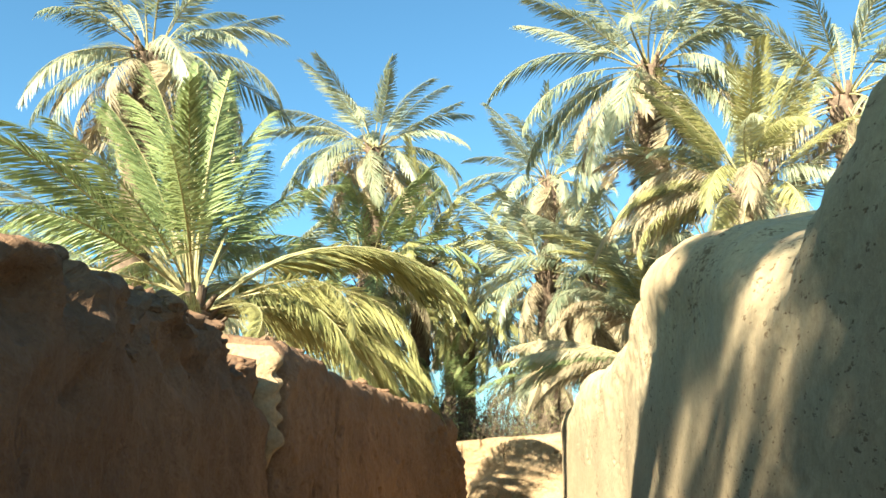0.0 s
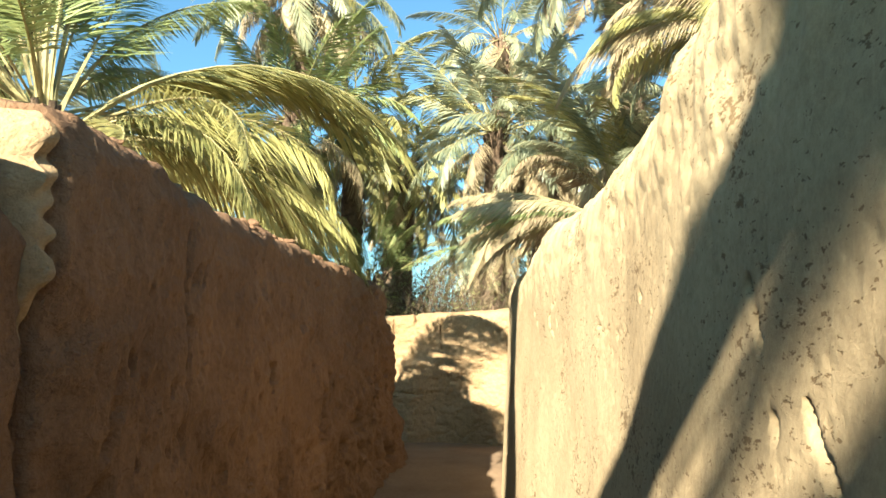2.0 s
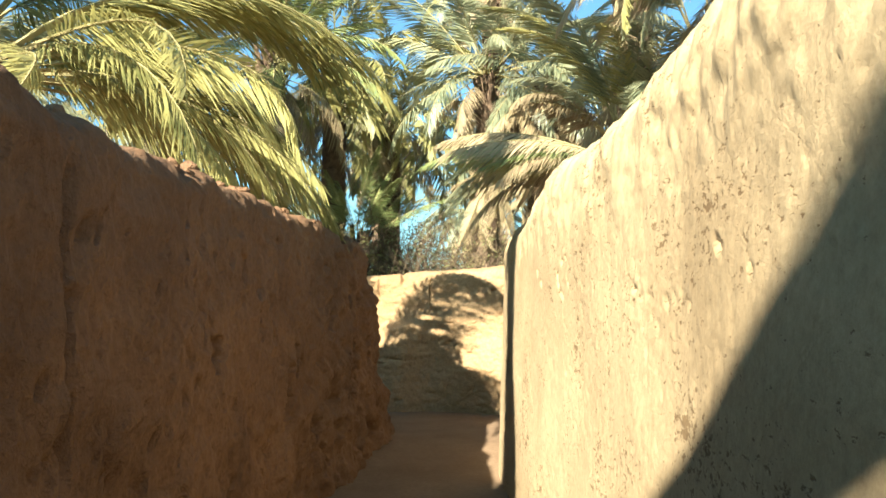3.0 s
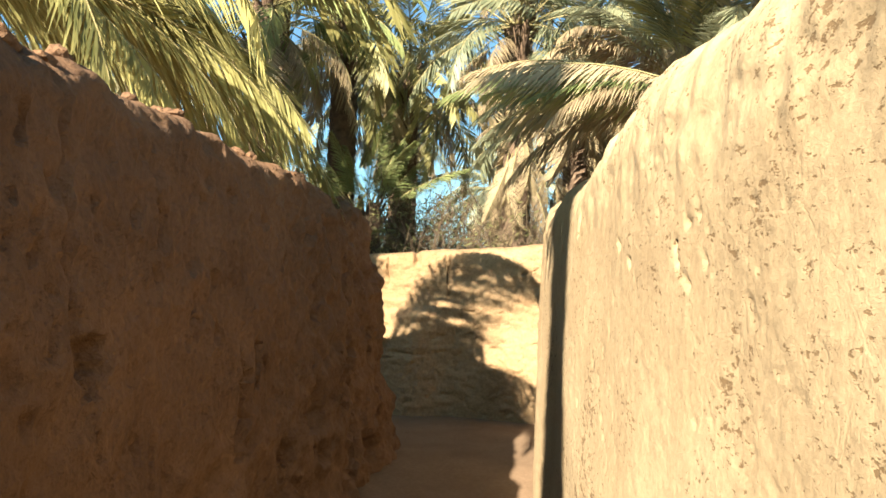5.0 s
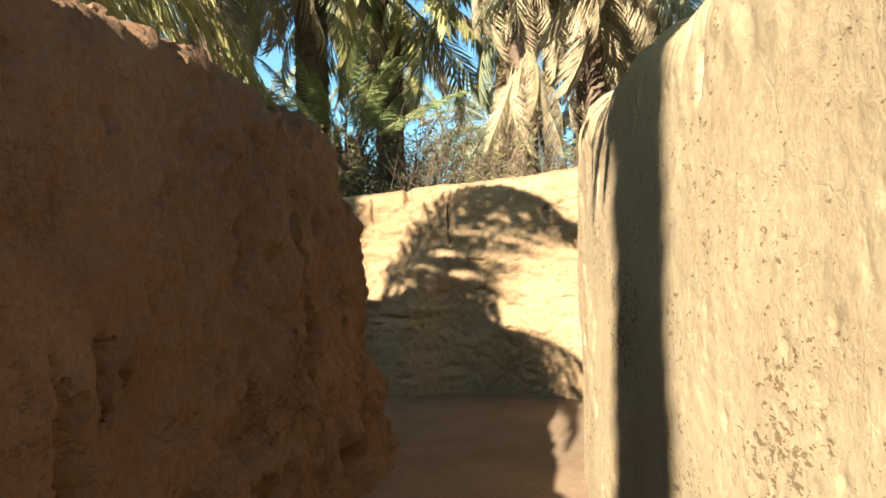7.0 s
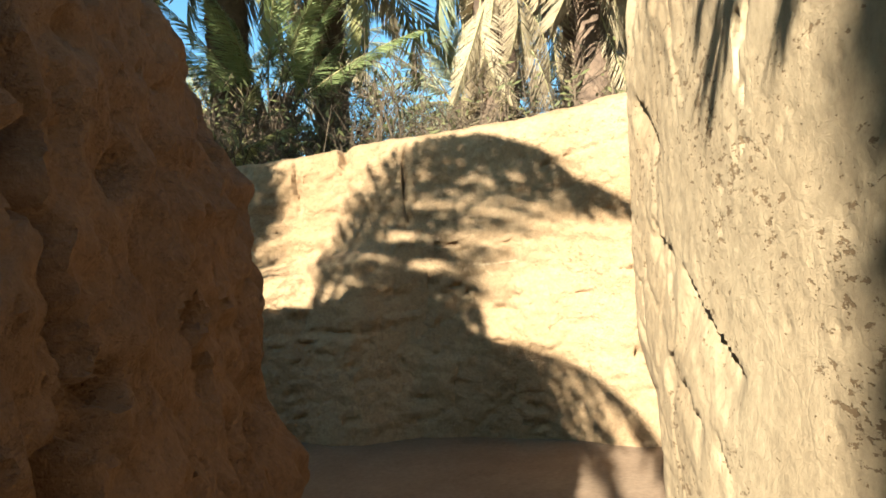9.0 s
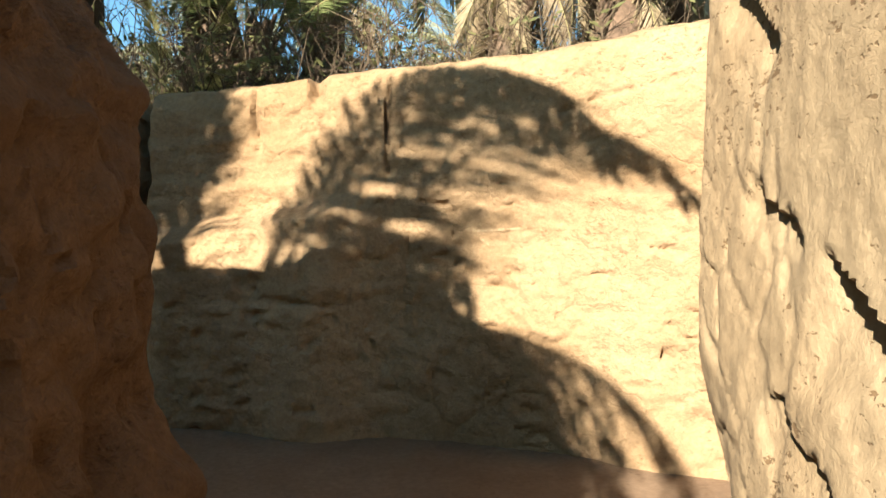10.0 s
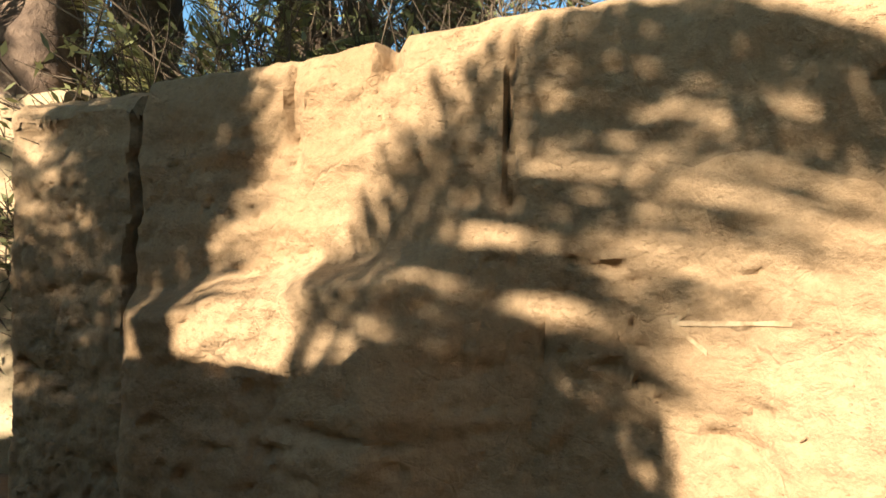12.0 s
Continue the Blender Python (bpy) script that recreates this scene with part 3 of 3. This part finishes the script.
def palm_tree(x, y, top, label, mat, size=1.0, count=26, dead=10, lean=(0, 0), radius=0.2, near=False, seed=1, low=-10, base=0.0, bend=(), skirt=0, stiff=False):
    """A date palm: an Empty at the foot carries the trunk and, about the head at z = top, each frond."""
    rng = random.Random(seed)
    palm = tagged(new("date_palm"), label, "palm tree", "date palms of the oasis")
    palm.location = (x, y, base)
    head = Vector((lean[0], lean[1], top - base))
    pts = [Vector((0, 0, -0.2)), Vector((lean[0] * 0.25, lean[1] * 0.25, head.z * 0.4)), head * 0.8 + Vector((-lean[0] * 0.05, 0, 0)), head]
    if bend:
        pts, head = [Vector((0, 0, -0.2))] + [Vector(b) for b in bend], Vector(bend[-1])
    part("trunk", trunk_mesh(pts, radius * 1.25, radius, seed), palm)
    for i in range(count):
        q = (i + 0.5) / count
        el = 82 - (82 - low) * q ** 0.85 + rng.uniform(-6, 6)
        az = i * 137.5 + rng.uniform(-14, 14)
        droop = rng.choice((25, 45, 65)) if el > 30 else rng.choice((65, 85))
        droop = 25 if stiff else droop
        ob = frond_at(palm, frond_kind(mat, droop, rng.randrange(3), near), az, el, size * rng.uniform(0.85, 1.1), rng.uniform(-25, 25))
        ob.matrix_basis = Matrix.Translation(head) @ ob.matrix_basis
    for i in range(dead):
        az = i * 137.5 + 60 + rng.uniform(-20, 20)
        ob = frond_at(palm, frond_kind(DRY, 65, rng.randrange(3), near), az, rng.uniform(-55, -8), size * rng.uniform(0.6, 0.9), rng.uniform(-40, 40), -0.15, "dry straw-coloured hanging frond")
        ob.matrix_basis = Matrix.Translation(head) @ ob.matrix_basis
    for i in range(skirt):
        t = rng.uniform(0.5, 0.97)
        ob = frond_at(palm, frond_kind(DRY, 45, rng.randrange(3), near), i * 137.5 + rng.uniform(-30, 30), rng.uniform(-84, -62), size * rng.uniform(0.45, 0.75), rng.uniform(-60, 60), 0, "dry straw-coloured hanging frond")
        ob.matrix_basis = Matrix.Translation(head * t) @ ob.matrix_basis
    return palm


def bearing(px_deg, dist):
    return dist * math.sin(radians(px_deg)), dist * math.cos(radians(px_deg))


# the palm just behind the shaded wall, whose golden fronds arch over the lane
big = palm_tree(-2.6, 8.4, 3.0, "young date palm arching green fronds over a mud wall", GREEN, 1.0, 0, 5, near=True, seed=4, radius=0.24)
HEAD = Matrix.Translation((0, 0, 3.0))
rng = random.Random(77)
for az, el, droop, size in ((132, 84, 25, 1.1), (146, 82, 25, 1.05), (-84, 60, 45, 0.8), (-96, 60, 45, 0.8), (108, 84, 25, 1.1), (96, 78, 25, 1.1), (100, 70, 25, 1.05), (72, 62, 25, 1.05), (84, 54, 45, 1.1), (84, 48, 25, 1.05),
                            (108, 84, 45, 1.1), (120, 78, 45, 1.1), (-96, 36, 25, 0.8), (-84, 30, 25, 0.8), (132, 60, 25, 1.1), (-165, 56, 45, 0.85), (-160, 62, 65, 0.85), (165, 50, 45, 0.85), (165, 74, 25, 0.85), (150, 68, 25, 0.95),
                            (-140, 45, 65, 1.0), (180, 40, 65, 1.05), (130, 35, 65, 1.0), (110, 48, 65, 1.0), (150, 22, 65, 0.95), (-165, 18, 65, 1.0), (-120, 25, 65, 0.9), (95, 25, 65, 0.9), (112, 32, 65, 1.0), (74, 30, 65, 0.95),
                            (92, 26, 65, 0.95), (83, 46, 65, 1.0), (118, 22, 65, 1.0), (76, 24, 65, 0.95)):
    ob = frond_at(big, frond_kind(GREEN, droop, rng.randrange(3), True), az + rng.uniform(-6, 6), el, size, rng.uniform(-40, 40), 0.2)
    ob.matrix_basis = HEAD @ ob.matrix_basis
for az, el, droop, size in ((27, 51, 112, 1.12), (24, 50, 112, 1.16), (20, 48, 112, 1.2), (10, 46, 106, 1.15), (26, 15, 85, 0.92), (14, 25, 112, 0.95), (6, 29, 112, 0.9), (12, 20, 85, 0.93), (36, 11, 85, 1.05), (4, 12, 85, 0.85), (-10, 8, 75, 0.75), (44, 12, 75, 1.1),
                            (20, 8, 65, 0.85), (30, 2, 65, 1.0), (-35, 6, 85, 0.7), (-70, 12, 95, 0.7), (-105, 15, 95, 0.7),
                            (-14, 24, 100, 0.85), (-24, 18, 95, 0.8), (16, 12, 80, 0.9), (0, 3, 75, 0.8), (24, 14, 80, 1.05)):
    tall = el > 35
    ob = frond_at(big, frond_kind(GOLD, droop, 5 if tall else rng.randrange(3), True), az, el, size, 0 if tall else rng.uniform(-38, 38), 0, "sunlit yellow-green arching frond")
    ob.matrix_basis = HEAD @ ob.matrix_basis

palm_tree(*bearing(-21.5, 11.5), 7.2, "tall date palm with shaggy trunk and grey-green crown", GREY_GREEN, 0.75, 34, 16, seed=11, low=-30, skirt=12)
palm_tree(*bearing(-5.0, 16.0), 7.9, "tall date palm with dead fronds hanging round its trunk", GREY_GREEN, 0.75, 38, 18, seed=12, low=-30, radius=0.17, skirt=12)
palm_tree(*bearing(8.0, 21.0), 9.0, "slender date palm with upright grey-green fronds", GREY_GREEN, 0.85, 32, 14, seed=13, low=-30, skirt=14)
palm_tree(*bearing(15.6, 13.0), 8.0, "tall date palm with pale spreading crown", GREY_GREEN, 0.9, 34, 14, seed=14, low=-30, skirt=18)
lime = palm_tree(3.75, 9.3, 4.75, "lime-green date palm with dry fronds drooping beneath", GOLD, 0.62, 16, 0, near=True, seed=15, low=45, stiff=True)
for k in range(26):
    mat = (DRY, GOLD, DRY, GREY_GREEN)[k % 4]
    ob = frond_at(lime, frond_kind(mat, 85, rng.randrange(3), True), rng.uniform(110, 270), rng.uniform(-20, 45), rng.uniform(0.5, 0.72), rng.uniform(-35, 35), -0.1)
    ob.matrix_basis = Matrix.Translation((0, 0, 4.75)) @ ob.matrix_basis
low = palm_tree(2.25, 8.5, 2.48, "low date palm drooping half-dry fronds over a wall", GOLD, 0.6, 0, 0, near=True, seed=16, radius=0.2)
for k in range(11):
    az = rng.uniform(165, 200)
    el = rng.uniform(8, 30)
    mat = (DRY, GREY_GREEN, GREEN, DRY)[k % 4]
    ob = frond_at(low, frond_kind(mat, (45, 65)[k % 2], rng.randrange(3), True), az, el, rng.uniform(0.4, 0.54), rng.uniform(-30, 30))
    ob.matrix_basis = Matrix.Translation((0, 0, 2.48)) @ ob.matrix_basis
mass = palm_tree(3.0, 11.2, 3.1, "date palm with dense yellow-green fronds behind a wall", GOLD, 0.6, 0, 0, near=True, seed=29, radius=0.22)
for k in range(30):
    ob = frond_at(mass, frond_kind((GOLD, GREY_GREEN, DRY)[k % 3], 85, rng.randrange(3), True), rng.uniform(190, 360), rng.uniform(5, 80), rng.uniform(0.6, 0.8), rng.uniform(-30, 30))
    ob.matrix_basis = Matrix.Translation((0, 0, 3.1)) @ ob.matrix_basis
palm_tree(4.3, 12.2, 4.6, "date palm with dense pale fronds behind a wall", GREY_GREEN, 0.8, 34, 10, seed=26, low=-15, skirt=10)
palm_tree(0.0, 15.6, 2.5, "young dark green date palm behind the back wall", GREEN, 0.5, 17, 5, near=True, seed=17, low=30, stiff=True)
palm_tree(-0.5, 14.9, 1.7, "small bright yellow-green palm behind the back wall", GOLD, 0.38, 22, 4, near=True, seed=30, low=15)
palm_tree(-1.35, 14.6, 5.0, "date palm with dark trunk and hanging green fronds", GREEN, 0.75, 26, 14, seed=31, low=-20, radius=0.16, skirt=8)
palm_tree(2.95, 15.4, 4.9, "date palm with pale dry fronds hanging down its trunk", GREY_GREEN, 0.8, 26, 28, seed=18, low=-25, skirt=26)
shaggy = palm_tree(1.95, 14.8, 5.0, "date palm with slender brown trunk", GREY_GREEN, 0.7, 26, 12, seed=32, low=-20, radius=0.14, skirt=10)
for k in range(26):
    ob = frond_at(shaggy, frond_kind(DRY, 65, k % 3, True), k * 137.5, rng.uniform(-85, -45), rng.uniform(0.3, 0.42), rng.uniform(-40, 40), 0, "dry straw-coloured hanging frond")
    ob.matrix_basis = Matrix.Translation((0, 0, rng.uniform(3.1, 3.7))) @ ob.matrix_basis
palm_tree(-0.4, 16.2, 5.5, "date palm with dark shaggy trunk", GOLD, 0.8, 32, 10, seed=19, low=-35, radius=0.17)
palm_tree(0.55, 17.0, 4.9, "date palm with reddish-brown trunk", GOLD, 0.75, 32, 10, seed=20, low=-35, radius=0.16, skirt=14)
palm_tree(3.4, 26.0, 4.2, "small distant date palm", GREY_GREEN, 0.7, 24, 6, seed=21, low=0)
palm_tree(6.2, 11.5, 7.0, "date palm beyond the sunlit wall", GREY_GREEN, 0.85, 30, 14, seed=22, low=-25)
palm_tree(4.6, 18.5, 4.6, "date palm with pale feathery crown", GREY_GREEN, 0.9, 30, 14, seed=27, low=-25, skirt=12)
palm_tree(-5.5, 13.0, 4.4, "date palm with grey-green crown in the garden", GREY_GREEN, 0.9, 30, 10, seed=23, low=-20)
palm_tree(-4.0, 18.0, 5.0, "date palm standing deep in the garden", GREY_GREEN, 0.9, 28, 12, seed=28, low=-25)
palm_tree(-3.0, 1.6, 10.8, "tall straight date palm behind the shaded wall", GREY_GREEN, 0.7, 22, 6, seed=24, low=0, radius=0.16)
leaning = palm_tree(-2.5, 1.0, 6.3, "leaning date palm behind the shaded wall", GREY_GREEN, 0.75, 0, 0, seed=25, radius=0.3,
                    bend=((0.0, -0.9, 3.4), (-0.13, -2.5, 4.62), (-0.36, -3.36, 5.12), (-0.52, -4.0, 5.53), (-0.81, -5.05, 6.03), (-0.97, -5.65, 6.35), (-1.12, -6.4, 6.72)))
for k in range(9):
    ob = frond_at(leaning, frond_kind((GREY_GREEN, DRY)[k % 3 == 0], (45, 65)[k % 2], k % 3, False), rng.uniform(-170, -10), rng.uniform(0, 60), rng.uniform(0.4, 0.6), rng.uniform(-30, 30))
    ob.matrix_basis = Matrix.Translation((-1.12, -6.4, 6.65)) @ ob.matrix_basis
palm_tree(-1.95, -3.4, 4.8, "bushy date palm behind the shaded wall", GREY_GREEN, 0.46, 40, 12, seed=41, low=-40, radius=0.2)
for k in range(9):
    x, y = bearing(-24 + 6.2 * k, rng.uniform(28, 42))
    palm_tree(x, y, rng.uniform(5.0, 8.5), "far date palm on the oasis skyline", GREY_GREEN, 0.9, 22, 10, seed=50 + k, low=-25)


# ---- shrubs ----
def shrub(x, y, height, spread, stems, leaves, label, seed=1, base=0.0, leaf_mat=None, lean=0.2):
    """A tangle of thin forking stems, with or without small leaves."""
    rng = random.Random(seed)
    bush = tagged(new("shrub"), label, "shrub", "shrubs behind the walls")
    bush.location = (x, y, base)
    verts, faces, lv, lf = [], [], [], []

    def stick(p, q, r0, r1):
        d = (q - p).normalized()
        a = d.orthogonal().normalized()
        b = d.cross(a)
        c = len(verts)
        for o, r in ((p, r0), (q, r1)):
            for k in range(3):
                t = 2.0944 * k
                verts.append(o + (a * math.cos(t) + b * math.sin(t)) * r)
        for k in range(3):
            faces.append((c + k, c + (k + 1) % 3, c + 3 + (k + 1) % 3, c + 3 + k))

    def leaf(p):
        d = Vector((rng.gauss(0, 1), rng.gauss(0, 1), rng.gauss(0.3, 0.8))).normalized()
        s = d.orthogonal().normalized() * rng.uniform(0.008, 0.016)
        e = rng.uniform(0.05, 0.11)
        c = len(lv)
        lv.extend([p, p + d * e * 0.5 + s, p + d * e, p + d * e * 0.5 - s])
        lf.append((c, c + 1, c + 2, c + 3))

    for i in range(stems):
        a, r = rng.uniform(0, 6.283), spread * 0.5 * math.sqrt(rng.random())
        p = Vector((r * math.cos(a), r * math.sin(a), -0.05))
        d = Vector((math.cos(a) * lean * rng.random(), math.sin(a) * lean * rng.random(), 1)).normalized()
        tall = height * rng.uniform(0.55, 1.05)
        n = 6
        rad = rng.uniform(0.007, 0.016)
        for k in range(n):
            d = (d + Vector((rng.gauss(0, 0.18), rng.gauss(0, 0.18), rng.gauss(0, 0.1) - 0.03 * k))).normalized()
            q = p + d * tall / n
            q.y = max(q.y, -0.75 * spread * 0.6)
            stick(p, q, rad * (1 - 0.14 * k), rad * (1 - 0.14 * (k + 1)))
            if k > 0:
                for _ in range(3):
                    e = (d + Vector((rng.gauss(0, 0.7), rng.gauss(0, 0.7), rng.gauss(0.1, 0.5)))).normalized()
                    f = p.lerp(q, rng.random())
                    g = f + e * rng.uniform(0.15, 0.4)
                    g.y = max(g.y, -0.75 * spread * 0.6 - 0.1)
                    stick(f, g, 0.005, 0.002)
                    h = f.lerp(g, 0.6)
                    stick(h, h + (e + Vector((rng.gauss(0, 0.6), rng.gauss(0, 0.6), 0.1))).normalized() * 0.2, 0.003, 0.0015)
                    for _ in range(leaves):
                        leaf(f.lerp(g, rng.uniform(0.2, 1.1)) + Vector((rng.gauss(0, 0.04), rng.gauss(0, 0.04), rng.gauss(0, 0.04))))
            p = q
    part("stem_tangle", mesh_of("stem_tangle", verts, faces, TWIG, False), bush)
    if lf:
        part("foliage", mesh_of("foliage", lv, lf, leaf_mat or SHRUB_LEAF, False), bush)
    return bush


DRY_LABEL, GREEN_LABEL = "tangled dry grey-brown shrub behind a mud wall", "leafy olive-green shrub among bare twigs behind a wall"
shrub(0.9, 14.8, 2.7, 1.6, 130, 1, DRY_LABEL, 1)
shrub(2.1, 14.4, 2.5, 1.5, 130, 1, DRY_LABEL, 2)
shrub(-0.3, 15.3, 2.9, 1.5, 90, 3, GREEN_LABEL, 3)
shrub(1.5, 15.6, 3.1, 1.7, 90, 4, GREEN_LABEL, 4)
shrub(-1.5, 16.0, 3.3, 2.0, 130, 2, DRY_LABEL, 5)
shrub(3.2, 13.6, 2.6, 1.4, 90, 3, GREEN_LABEL, 6)
shrub(-0.6, 14.75, 2.4, 1.0, 90, 4, GREEN_LABEL, 7)
shrub(0.3, 15.4, 3.2, 1.6, 100, 1, DRY_LABEL, 11)
shrub(1.5, 14.7, 3.0, 1.6, 100, 1, DRY_LABEL, 12)
shrub(2.6, 14.9, 3.1, 1.6, 100, 1, DRY_LABEL, 13)
shrub(0.55, 14.5, 2.6, 1.5, 100, 1, DRY_LABEL, 14)
shrub(1.35, 14.2, 2.5, 1.5, 100, 1, DRY_LABEL, 15)
shrub(-0.2, 14.8, 2.7, 1.4, 150, 2, DRY_LABEL, 16)
shrub(0.5, 17.5, 3.2, 2.5, 130, 2, DRY_LABEL, 8)
shrub(2.9, 17.0, 3.0, 2.5, 90, 3, GREEN_LABEL, 9)


# ---- small things ----
def wooden_post(x, y, z, height, lean):
    """A thin weathered branch stood on the ledge, thicker and frayed at its foot."""
    verts, faces = [], []
    n, ring = 26, 8
    for i in range(n + 1):
        t = i / n
        r = 0.012 + 0.007 * smooth01(0.3, 0.22, t) + 0.01 * smooth01(0.12, 0.0, t)
        cx, cy = lean * t + 0.012 * math.sin(5 * t), 0.01 * math.sin(9 * t)
        for j in range(ring):
            a = 2 * math.pi * j / ring
            k = r * (1 + 0.35 * n3((math.cos(a), math.sin(a), t * 5), 1.7))
            verts.append((cx + k * math.cos(a), cy + k * math.sin(a), height * t))
    for i in range(n):
        for j in range(ring):
            a, b = i * ring + j, i * ring + (j + 1) % ring
            faces.append((a, b, b + ring, a + ring))
    faces.append(tuple(n * ring + j for j in range(ring)))
    ob = new("wooden_post", mesh_of("wooden_post", verts, faces, TWIG))
    ob.location = (x, y, z)
    return tagged(ob, "thin weathered wooden post leaning on the wall ledge", "post")


wooden_post(2.34, 11.93, 1.26, 0.72, -0.05)


def painted_arrow():
    """A faded arrow brushed on the wall: a shaft and two short strokes, laid on the wall's own relief."""
    wall = bpy.data.objects["wall_back"].data
    tree = BVHTree.FromPolygons([v.co[:] for v in wall.vertices], [p.vertices[:] for p in wall.polygons])
    verts, faces = [], []
    for x0, z0, x1, z1, w in ((1.33, 1.165, 1.55, 1.18, 0.005), (1.33, 1.165, 1.365, 1.195, 0.007), (1.33, 1.165, 1.4, 1.105, 0.006)):
        n = 16
        start = len(verts)
        for i in range(n + 1):
            t = i / n
            for k in (-1, 1):
                x, z = x0 + (x1 - x0) * t, z0 + (z1 - z0) * t + k * w * (1 + 0.4 * n3((t * 6, k, z0), 1.3))
                hit = tree.ray_cast(Vector((x, 11.0, z)), Vector((0, 1, 0)))[0]
                verts.append(hit + Vector((-0.002, -0.004, 0)))
        faces += [(start + 2 * i, start + 2 * i + 2, start + 2 * i + 3, start + 2 * i + 1) for i in range(n)]
    m, nodes, links, p = material("faded_whitewash", 0.9)
    n = texture(nodes, links, "ShaderNodeTexNoise", 40, nodes.new("ShaderNodeTexCoord").outputs["Object"], 6)
    c = ramp(nodes, [(0.4, (0.29, 0.195, 0.1)), (0.6, (0.38, 0.275, 0.155))])
    links.new(n.outputs[0], c.inputs[0]), links.new(c.outputs[0], p.inputs["Base Color"])
    tagged(new("painted_arrow", mesh_of("painted_arrow", verts, faces, m)), "faded white arrow painted on the mud wall", "painted mark")


painted_arrow()


def clods(wall_name, axis_range, across, count, seed):
    """Crumbled lumps of mud lying along a wall's crest."""
    wall = bpy.data.objects[wall_name].data
    tree = BVHTree.FromPolygons([v.co[:] for v in wall.vertices], [p.vertices[:] for p in wall.polygons])
    rng = random.Random(seed)
    for _ in range(count):
        y = rng.uniform(*axis_range)
        x = across(y) - rng.uniform(0.08, 0.42)
        hit = tree.ray_cast(Vector((x, y, 4)), Vector((0, 0, -1)))[0]
        if hit is None:
            continue
        bm = bmesh.new()
        bmesh.ops.create_icosphere(bm, subdivisions=2, radius=1.0)
        r = rng.choice((0.012, 0.016, 0.022, 0.03, 0.028, 0.034))
        off = rng.uniform(0, 50)
        for v in bm.verts:
            k = r * (1 + 0.55 * n3(v.co, 1.3, off) + 0.2 * n3(v.co, 4, off))
            v.co = Vector((v.co.x * k * 1.2, v.co.y * k * 1.2, v.co.z * k * 0.9))
        me = bpy.data.meshes.new("mud_clod")
        bm.to_mesh(me)
        bm.free()
        me.materials.append(MUD_LEFT_SHADE)
        ob = new("mud_clod", me)
        ob.location = hit + Vector((0, 0, r * 0.15))
        tagged(ob, "crumbled dry mud lump on a wall's crest", "mud lump", "mud lumps on the wall tops")


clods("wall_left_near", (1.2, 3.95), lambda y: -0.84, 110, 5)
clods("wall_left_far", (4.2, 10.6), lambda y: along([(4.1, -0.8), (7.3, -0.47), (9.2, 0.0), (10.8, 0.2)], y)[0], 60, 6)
